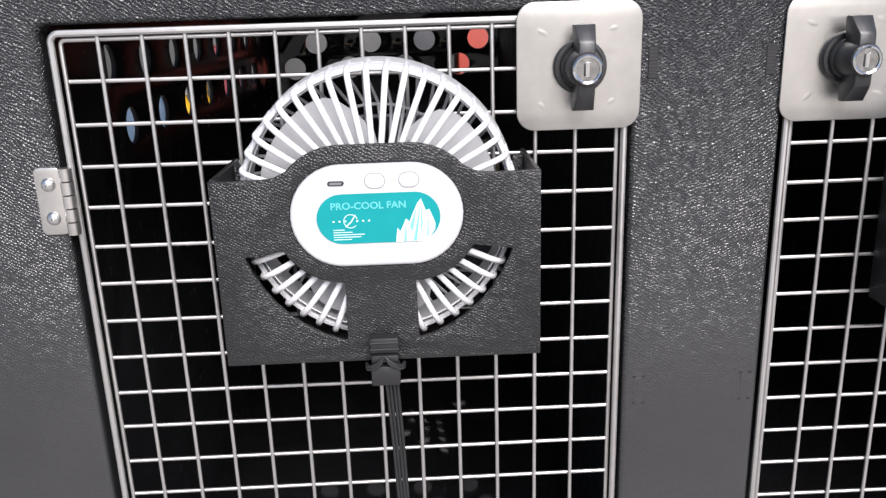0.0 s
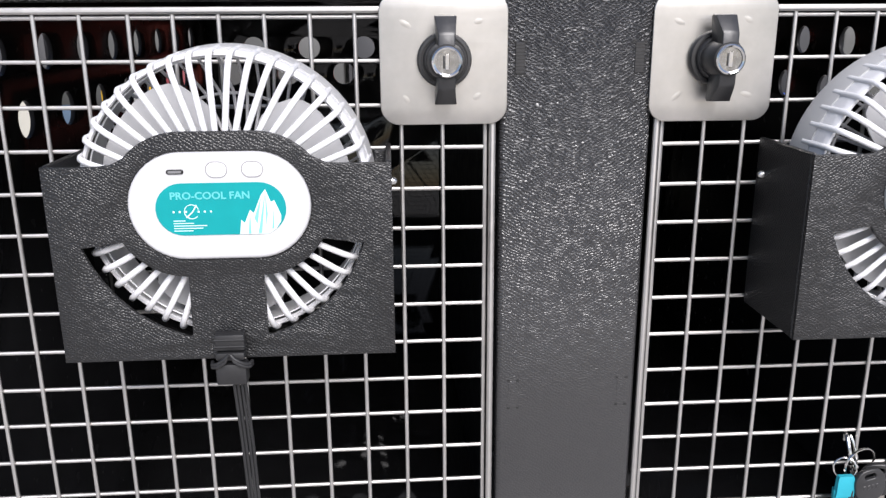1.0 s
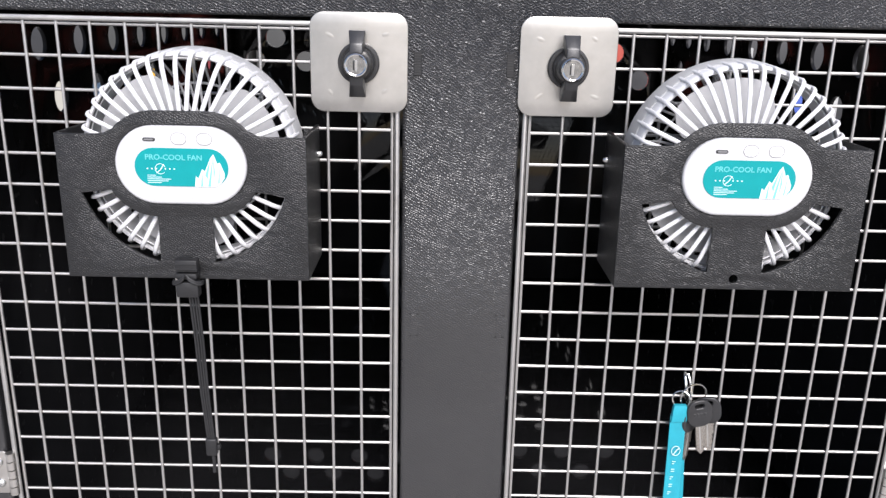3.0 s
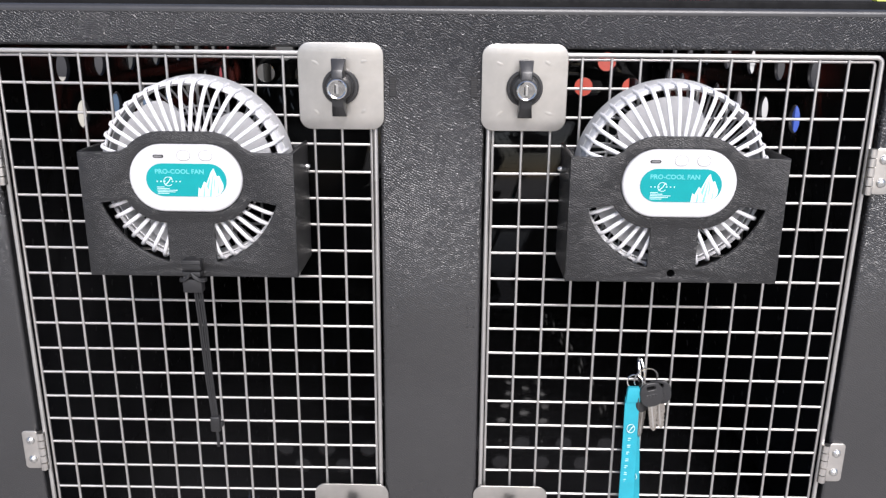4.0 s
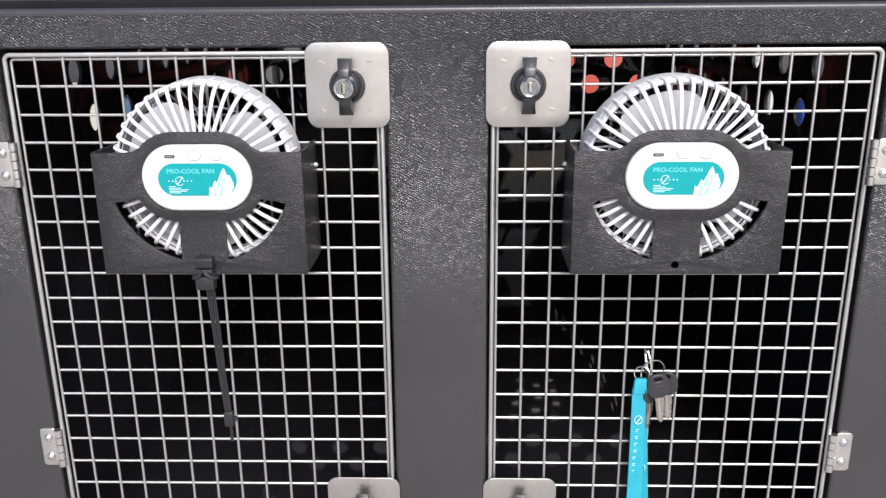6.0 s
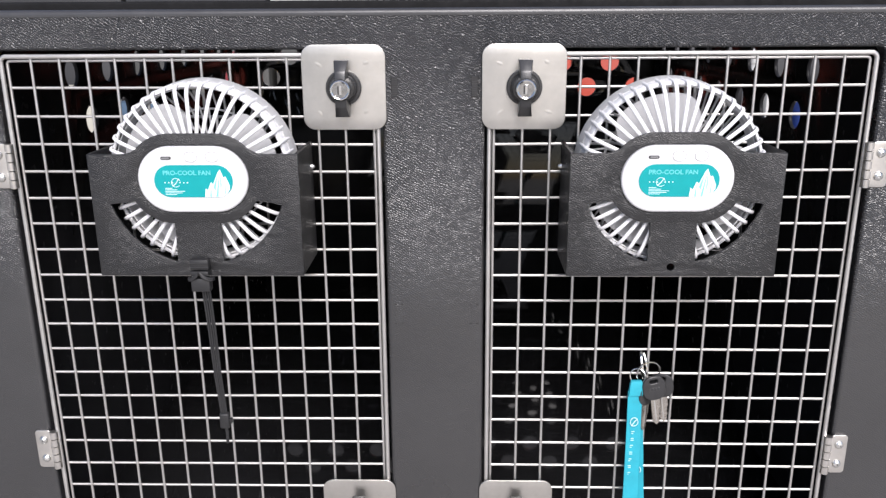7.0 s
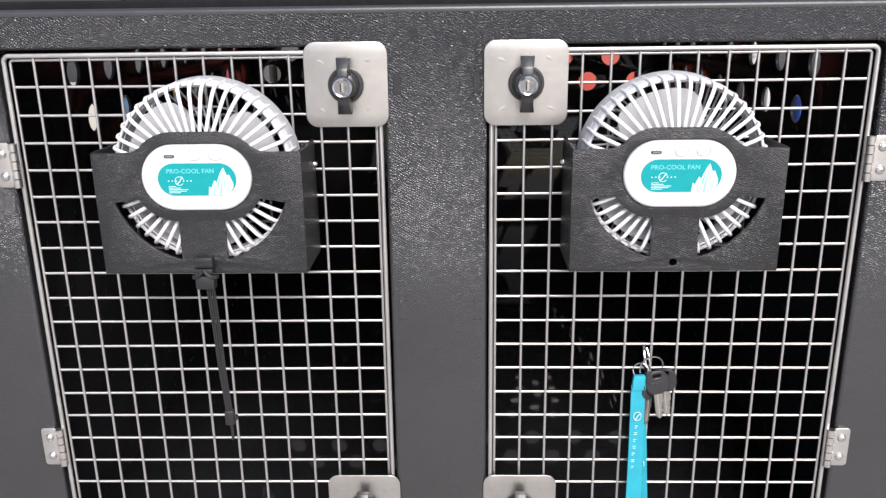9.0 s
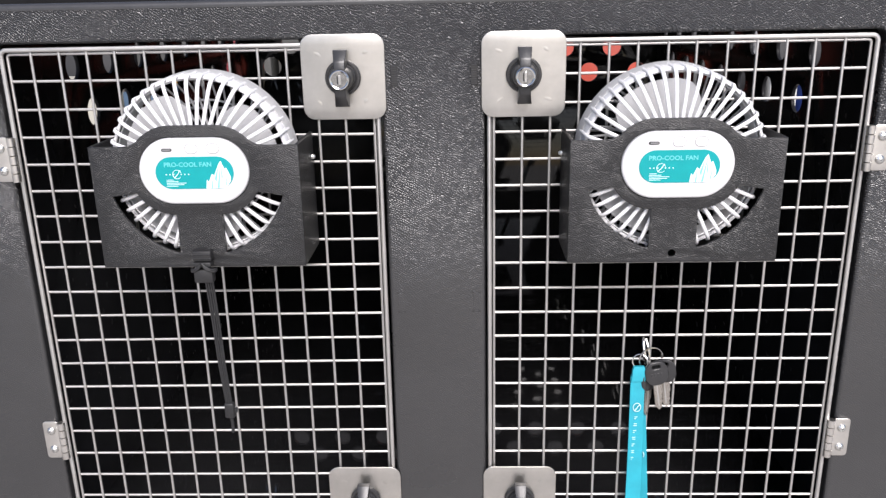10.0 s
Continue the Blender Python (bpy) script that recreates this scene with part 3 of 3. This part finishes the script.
    face = -0.0718
    part("control_panel", sheet([[(px + 0.0009, pz - 0.0010) for px, pz in pill(0.0325, 0.0134, 14)]], 0.0004, 0.0, Matrix.Translation((0, face - 0.0002, 0)) @ UP), TEAL, body, "teal printed panel")
    ink = face - 0.00045
    part("panel_title", lettering("PRO-COOL FAN", 0.0062, Matrix.Translation((-0.0241, ink, 0.0058)) @ UP @ Matrix.Diagonal((0.88, 0.84, 1, 1))), PRINT_PALE, body, "pale outlined lettering")
    bm = sweep([(-0.0138 + 0.0036 * math.cos(radians(a)), ink, -0.0022 + 0.0036 * math.sin(radians(a))) for a in range(20, 330, 12)], 0.00022, n=6)
    sweep([(-0.0165, ink, -0.0052), (-0.0135, ink, -0.0025), (-0.0112, ink, 0.0012)], 0.00035, n=6, bm=bm)
    for k in range(7):
        if k not in (3,):
            xx = -0.0232 + 0.0031 * k
            block(xx, ink - 0.0001, -0.0026, xx + 0.0009, ink + 0.0001, -0.0017, 0, bm=bm)
    part("panel_mark", bm, PRINT_WHITE, body)
    bm = bmesh.new()
    for k, w in enumerate((0.006, 0.010, 0.0165, 0.0145, 0.0095)):
        zz = -0.0068 - 0.0013 * k
        block(-0.0232, ink - 0.00008, zz - 0.00019, -0.0232 + w, ink + 0.00008, zz + 0.00019, 0, bm=bm)
    part("small_print", bm, PRINT_WHITE, body)
    for pts, mat in (([(0.0095, -0.0143), (0.0105, -0.0068), (0.0122, -0.0085), (0.0152, -0.0018), (0.0170, -0.0035), (0.0212, 0.0060), (0.0234, 0.0088), (0.0258, 0.0022), (0.0276, 0.0030), (0.0306, -0.0045), (0.0304, -0.0080), (0.0278, -0.0118), (0.0240, -0.0142)], PRINT_WHITE),):
        part("panel_picture", sheet([pts], 0.0002, 0.0, Matrix.Translation((0, ink, 0)) @ UP), mat, body, "white iceberg shape")
    bm = bmesh.new()
    for x0, z0, x1, z1, x2, z2 in ((0.0234, 0.0080, 0.0188, -0.0138, 0.0206, -0.0138), (0.0234, 0.0070, 0.0228, -0.0110, 0.0240, -0.0040), (0.0276, 0.0026, 0.0258, -0.0120, 0.0268, -0.0112), (0.0152, -0.0024, 0.0138, -0.0139, 0.0152, -0.0139), (0.0212, 0.0050, 0.0172, -0.0060, 0.0186, -0.0090)):
        vs = [bm.verts.new((a, ink - 0.0003, b)) for a, b in ((x0, z0), (x1, z1), (x2, z2))]
        bm.faces.new(vs)
    part("picture_shade", bm, PRINT_ICE, body)
    part("charge_port", sheet([pill(0.0043, 0.0012, 8)], 0.0012, 0.0003, Matrix.Translation((-0.0204, face - 0.0001, 0.0182)) @ UP), DARK_HOLE, body, "dark charging port")
    part("port_tongue", sheet([pill(0.0033, 0.0006, 6)], 0.0004, 0.0, Matrix.Translation((-0.0204, face - 0.0009, 0.0182)) @ UP), PORT_GREY, body)
    for xx in (-0.0001, 0.0176):
        ring_line = [(xx + px, face - 0.0002, 0.0190 + pz) for px, pz in pill(0.0052, 0.0039, 10)]
        part("button_seam", sweep(ring_line, 0.00030, True, 6), SEAM, body, "thin grey seam round a button")
        part("push_button", sheet([pill(0.0050, 0.0036, 10)], 0.0003, 0.00012, Matrix.Translation((xx, face - 0.00005, 0.0190)) @ UP), BUTTON, body, "flush white push button")
    return f


LX, RX, FZ = -0.1961, 0.1998, 0.4922
fan_holder(LX, FZ, "black grained fan holder fixed to the mesh door, with cord")
fan_holder(RX, FZ, "black grained fan holder fixed to the mesh door, above the keys")
fan(LX, FZ, -46, -2.2, "white portable fan with grey blades set in a black holder")
fan(RX, FZ, -11, -1.2, "white portable fan with grey blades set in a black holder")

# ---- the cord under one holder ----
cord = root("elastic_cord", pose(LX + 0.0004, HFRONT - 0.004, FZ + HLOW + 0.0012), "black elastic cord with toggle looped through the holder", "cord")
part("toggle_cap", block(-0.0078, -0.0040, 0.0060, 0.0078, 0.0036, 0.0150, 0.0010, 2), PLUG_BLACK, cord)
for zz in (0.0085, 0.0122):
    part("cap_rib", block(-0.0080, -0.0046, zz - 0.0005, 0.0080, -0.0038, zz + 0.0005, 0.0003, 1), PLUG_BLACK, cord)
part("toggle_clip", block(-0.0074, -0.0050, 0.0010, 0.0074, 0.0034, 0.0052, 0.0008, 2), PLUG_BLACK, cord)
for s in (-1, 1):
    for k in range(2):
        off = 0.0016 * k
        part("cord_loop", sweep([(s * (0.0006 + 0.5 * off), -0.0060, 0.0046 - off), (s * 0.0024, -0.0064, 0.0026 - off), (s * 0.0048, -0.0062, 0.0008 - off), (s * 0.0074, -0.0054, -0.0008 - off), (s * 0.0098, -0.0034, -0.0014 - off), (s * 0.0104, 0.0005, -0.0016 - off)], 0.00095, n=10), PLUG_BLACK, cord)
part("toggle_body", block(-0.0080, -0.0050, -0.0130, 0.0080, 0.0040, -0.0012, 0.0012, 2), PLUG_BLACK, cord)
for k, dx in enumerate((-0.0028, -0.0010, 0.0010, 0.0028)):
    part("strand", sweep([(dx * 1.05 + 0.0030, 0.0, -0.0125), (dx + 0.0048, 0.0004, -0.050), (dx * 0.92 + 0.0062, 0.0003, -0.092), (dx * 0.8 + 0.0088, 0.0, -0.130)], 0.00090, n=10), PLUG_BLACK, cord)
part("end_sleeve", block(0.0048, -0.0030, -0.1430, 0.0134, 0.0030, -0.1285, 0.0016, 3), PLUG_BLACK, cord)
part("sleeve_knob", block(0.0132, -0.0022, -0.1385, 0.0158, 0.0022, -0.1335, 0.0010, 2), PLUG_BLACK, cord)
part("end_tail", sweep([(0.0094, 0, -0.1420), (0.0102, 0, -0.1490), (0.0100, -0.0005, -0.1580)], 0.0014, n=10), PLUG_BLACK, cord)

# ---- keys and lanyard on the other door ----
KX, KY, KZ = 0.1990, -0.0065, 0.2880
clip = root("snap_hook", pose(KX, KY, KZ), "small chrome snap hook hung on the wire mesh", "hook")
part("hook_body", sweep([(-0.0005, 0.0, -0.004), (-0.0015, 0.0, 0.005), (-0.0024, 0.002, 0.011), (-0.0026, 0.006, 0.0178), (-0.0019, 0.0095, 0.0200), (-0.0010, 0.0120, 0.0180), (-0.0005, 0.0118, 0.0130)], 0.0013, n=10), CHROME, clip)
part("hook_gate", sweep([(0.0022, 0.0, -0.003), (0.0026, 0.0010, 0.006), (0.0012, 0.004, 0.0145), (0.0000, 0.007, 0.0190)], 0.0011, n=10), CHROME, clip)
part("hook_swivel", lathe([(0.0, -0.0030), (0.0026, -0.0030), (0.0032, -0.0010), (0.0032, 0.0020), (0.0020, 0.0035), (0.0, 0.0035)], 20), CHROME, clip)
for dx, dz, tilt, yaw, r in ((0.0035, 0.0030, 8, 14, 0.0116), (-0.0062, -0.0005, -12, -20, 0.0072)):
    ring = root("key_ring", pose(KX + dx, KY - 0.002, KZ + dz, tilt, 0, yaw), "split chrome key ring on the snap hook", "key ring")
    part("ring_coil", sweep([(r * math.cos(radians(a)), -0.0006 + 0.0012 * a / 720, r * math.sin(radians(a))) for a in range(0, 700, 12)], 0.0006, n=8), CHROME, ring)


def key(m, label):
    k = root("key", m, label, "key", "keys on the ring")
    grip = []
    for a in range(0, 360, 12):
        r = 0.0114 + 0.0010 * abs(math.sin(radians(2 * a)))
        grip.append((r * math.cos(radians(a)) * 0.95, r * math.sin(radians(a)) * 1.06))
    part("key_head", sheet([grip, [(x * 1.0, y + 0.0070) for x, y in pill(0.0042, 0.0019, 8)]], 0.0034, 0.0009, UP), HANDLE_BLACK, k, "black plastic key head")
    bars = bmesh.new()
    for j in range(4):
        block(-0.0055 + 0.0030 * j, -0.0019, -0.0024, -0.0037 + 0.0030 * j, -0.0015, 0.0006, 0.0002, 1, bars)
    part("head_mark", bars, HANDLE_BLACK, k)
    edge = [(-0.0042, -0.0100), (-0.0042, -0.0345), (-0.0012, -0.0385), (0.0008, -0.0372), (0.0026, -0.0340), (0.0018, -0.0322), (0.0034, -0.0300), (0.0022, -0.0276), (0.0036, -0.0256), (0.0026, -0.0236), (0.0042, -0.0212), (0.0042, -0.0100)]
    blade = part("key_blade", sheet([edge], 0.0020, 0.0002, UP), NICKEL, k, "nickel key blade with cut teeth")
    part("blade_groove", block(-0.0016, -0.0013, -0.0345, -0.0004, -0.0009, -0.0112, 0.0001, 1), STEEL_WIRE, blade)
    return k


key(pose(0.2070, -0.0155, 0.2785, 0, -9, 6), "black-headed steel key hanging on the ring")
key(pose(0.2155, -0.0105, 0.2790, 2, -8, -14), "black-headed steel key hanging on the ring")
key(pose(0.2022, -0.0090, 0.2700, 0, 3, 40), "black-headed steel key turned edge-on")


def ribbon(line, thick, bm=None):
    """A band through stations of (centre, half width vector)."""
    bm = bm or bmesh.new()
    rings = []
    for c, h in line:
        c, h = Vector(c), Vector(h)
        nrm = h.cross(Vector((0, 0, 1))).normalized() * (thick / 2)
        rings.append([bm.verts.new(c - h - nrm), bm.verts.new(c + h - nrm), bm.verts.new(c + h + nrm), bm.verts.new(c - h + nrm)])
    for a, b in zip(rings, rings[1:]):
        for j in range(4):
            bm.faces.new((a[j], a[(j + 1) % 4], b[(j + 1) % 4], b[j]))
    bm.faces.new(rings[0][::-1])
    bm.faces.new(rings[-1])
    return bm


strap = root("lanyard", pose(0.1905, -0.014, 0.2840), "turquoise woven lanyard strap with white print, hanging from the ring", "lanyard")
part("strap_fold", ribbon([((0.0, 0.0, 0.0012), (0.0050, 0, 0)), ((0.0, -0.0008, -0.002), (0.0060, 0.0002, 0)), ((-0.0002, -0.0012, -0.010), (0.0064, 0.0004, 0)), ((-0.0006, -0.0012, -0.0135), (0.0065, 0.0004, 0))], 0.0034), STRAP_TEAL, strap)
STATIONS = 14
fr = [((-0.0008 + 0.0010 * math.sin(q * 2.2) + 0.0004 * q, -0.0008 - 0.0025 * math.sin(q * math.pi), -0.009 - 0.232 * q), (0.0066 + 0.0016 * q, 0.0010 * math.sin(q * 4), 0)) for q in [k / STATIONS for k in range(STATIONS + 1)]]
bk = [((0.0004 + 0.0185 * q, 0.0030 + 0.0030 * math.sin(q * math.pi), -0.009 - 0.232 * q), (0.0066 * math.cos(0.9 * q), -0.0066 * math.sin(0.9 * q) * 0.45, 0)) for q in [k / STATIONS for k in range(STATIONS + 1)]]
part("front_band", ribbon(fr, 0.0011), STRAP_TEAL, strap)
part("back_band", ribbon(bk, 0.0011), STRAP_TEAL, strap)
bm = sweep([(-0.0006 + 0.0036 * math.cos(radians(a)), -0.0040, -0.0402 + 0.0044 * math.sin(radians(a))) for a in range(0, 360, 15)], 0.00028, True, 6)
sweep([(-0.0028, -0.0041, -0.0442), (0.0002, -0.0041, -0.0392), (0.0020, -0.0041, -0.0377)], 0.0004, n=6, bm=bm)
part("strap_mark", bm, PRINT_WHITE, strap, "white round mark")
bm = bmesh.new()
for k in range(7):
    zz = -0.0515 - 0.0074 * k
    xx = -0.0010 - 0.0003 * k
    block(xx - 0.0017, -0.0042, zz + 0.0006, xx + 0.0015, -0.0038, zz + 0.0014, 0.0002, 1, bm=bm)
    block(xx - 0.0017, -0.0042, zz - 0.0014, xx + (0.0015 if k % 2 else 0.0002), -0.0038, zz - 0.0006, 0.0002, 1, bm=bm)
part("strap_print", bm, PRINT_STRAP, strap, "pale bars down the strap")
part("strap_tick", sweep([(0.0094, 0.0030, -0.0930), (0.0106, 0.0028, -0.0965), (0.0098, 0.0030, -0.0990)], 0.00045, n=6), PRINT_STRAP, strap, "small pale mark on the second band")

# ---- what stands behind the box ----
def tint(name, base, rough=0.5):
    return wear(material(name, base, rough), base, 0.85, 1.15, 3.0, (rough - 0.08, rough + 0.1), 0.2)


def storage_box(x0, x1, y, z1, mat, cap, label):
    b = root("storage_box", pose((x0 + x1) / 2, y, 0), label, "storage box", "boxes standing behind the dog box")
    w = (x1 - x0) / 2
    part("body", block(-w, -0.2, 0.0, w, 0.2, z1 - 0.20, 0.012, 2), mat, b)
    part("lid", block(-w - 0.006, -0.206, z1 - 0.1995, w + 0.006, 0.206, z1, 0.010, 2), cap, b)
    return b


RED = tint("dark_red_plastic", (0.24, 0.010, 0.018))
ORANGE = tint("orange_red_plastic", (0.29, 0.036, 0.019))
GREEN = tint("dark_green_plastic", (0.012, 0.05, 0.035))
GREY = tint("grey_plastic", (0.045, 0.045, 0.042))
PALE = tint("pale_plastic", (0.36, 0.36, 0.35))
YELLOW = tint("yellow_green_plastic", (0.55, 0.62, 0.12))
DARK = tint("charcoal_plastic", (0.02, 0.02, 0.022))
BLUE = tint("blue_plastic", (0.02, 0.06, 0.3))
for x0, x1, mat, cap, label in ((-1.90, -1.75, RED, RED, "dark red plastic storage box"), (-1.73, -1.42, GREY, PALE, "grey storage box with a pale lid"),
                                (-1.40, -1.02, DARK, DARK, "charcoal plastic storage box"), (-1.00, -0.58, GREY, DARK, "grey storage box with a charcoal lid"),
                                (-0.56, -0.20, GREY, PALE, "grey storage box with a pale lid"), (-0.18, -0.02, DARK, PALE, "charcoal storage box with a pale lid"),
                                (0.00, 0.35, ORANGE, RED, "orange-red storage box with a dark red lid"), (0.37, 0.545, ORANGE, GREEN, "orange-red storage box with a green lid"),
                                (0.56, 0.76, DARK, RED, "charcoal storage box with a dark red lid"), (0.78, 1.24, DARK, DARK, "charcoal plastic storage box"),
                                (1.26, 1.50, GREY, YELLOW, "grey storage box with a yellow-green lid"), (1.52, 1.80, PALE, PALE, "pale plastic storage box")):
    storage_box(x0 * 1.4, x1 * 1.4, 3.05, 0.78, mat, cap, label)


def carton(x0, x1, z1, mat, label):
    c = root("carton", pose((x0 + x1) / 2, 2.72, 0), label, "carton", "goods standing before the storage boxes")
    w = (x1 - x0) / 2
    part("body", block(-w, -0.06, 0.0, w, 0.06, z1 - 0.006, 0.004, 2), mat, c)
    for sy in (-1, 1):
        part("flap", block(-w + 0.002, sy * 0.0015, z1 - 0.0058, w - 0.002, sy * 0.058, z1 - 0.002, 0.001, 1), mat, c)


def bottle(x, r, z1, mat, cap, label):
    b = root("bottle", pose(x, 2.70, 0), label, "bottle", "goods standing before the storage boxes")
    body = lathe([(0.0, 0.0), (r * 0.94, 0.0), (r, 0.006), (r, z1 * 0.66), (r * 0.9, z1 * 0.74), (r * 0.45, z1 * 0.84), (r * 0.42, z1 * 0.88), (0.0, z1 * 0.88)], 28)
    top = lathe([(0.0, z1 * 0.8805), (r * 0.52, z1 * 0.8805), (r * 0.52, z1 * 0.985), (r * 0.48, z1), (0.0, z1)], 24)
    for bm in (body, top):
        bm.transform(Matrix.Rotation(radians(90), 4, "X"))
    part("body", body, mat, b)
    part("cap", top, cap, b)


CREAM = tint("cream_carton", (0.30, 0.29, 0.25), 0.7)
AMBER = tint("amber_plastic", (0.5, 0.28, 0.01))
STEEL_BLUE = tint("steel_blue_carton", (0.035, 0.065, 0.105), 0.6)
carton(-1.76, -1.44, 0.335, CREAM, "pale cream carton standing before the storage boxes")
carton(-1.40, -1.23, 0.275, STEEL_BLUE, "dull blue carton standing before the storage boxes")
carton(1.265, 1.375, 0.335, PALE, "pale plain carton standing before the storage boxes")
carton(1.405, 1.515, 0.290, BLUE, "blue carton standing before the storage boxes")
bottle(-1.165, 0.040, 0.335, STEEL_BLUE, AMBER, "dull blue bottle with an amber cap")
bottle(-1.070, 0.034, 0.330, AMBER, PALE, "amber plastic bottle with a pale cap")
bottle(-0.990, 0.034, 0.345, AMBER, AMBER, "amber plastic bottle with an amber cap")
bottle(1.215, 0.036, 0.47, PALE, PALE, "tall pale plastic bottle with a pale cap")
bottle(1.565, 0.036, 0.47, PALE, PALE, "tall pale plastic bottle with a pale cap")
MAROON = tint("maroon_plastic", (0.13, 0.010, 0.014))
carton(-0.955, -0.86, 0.47, MAROON, "maroon carton standing before the storage boxes")
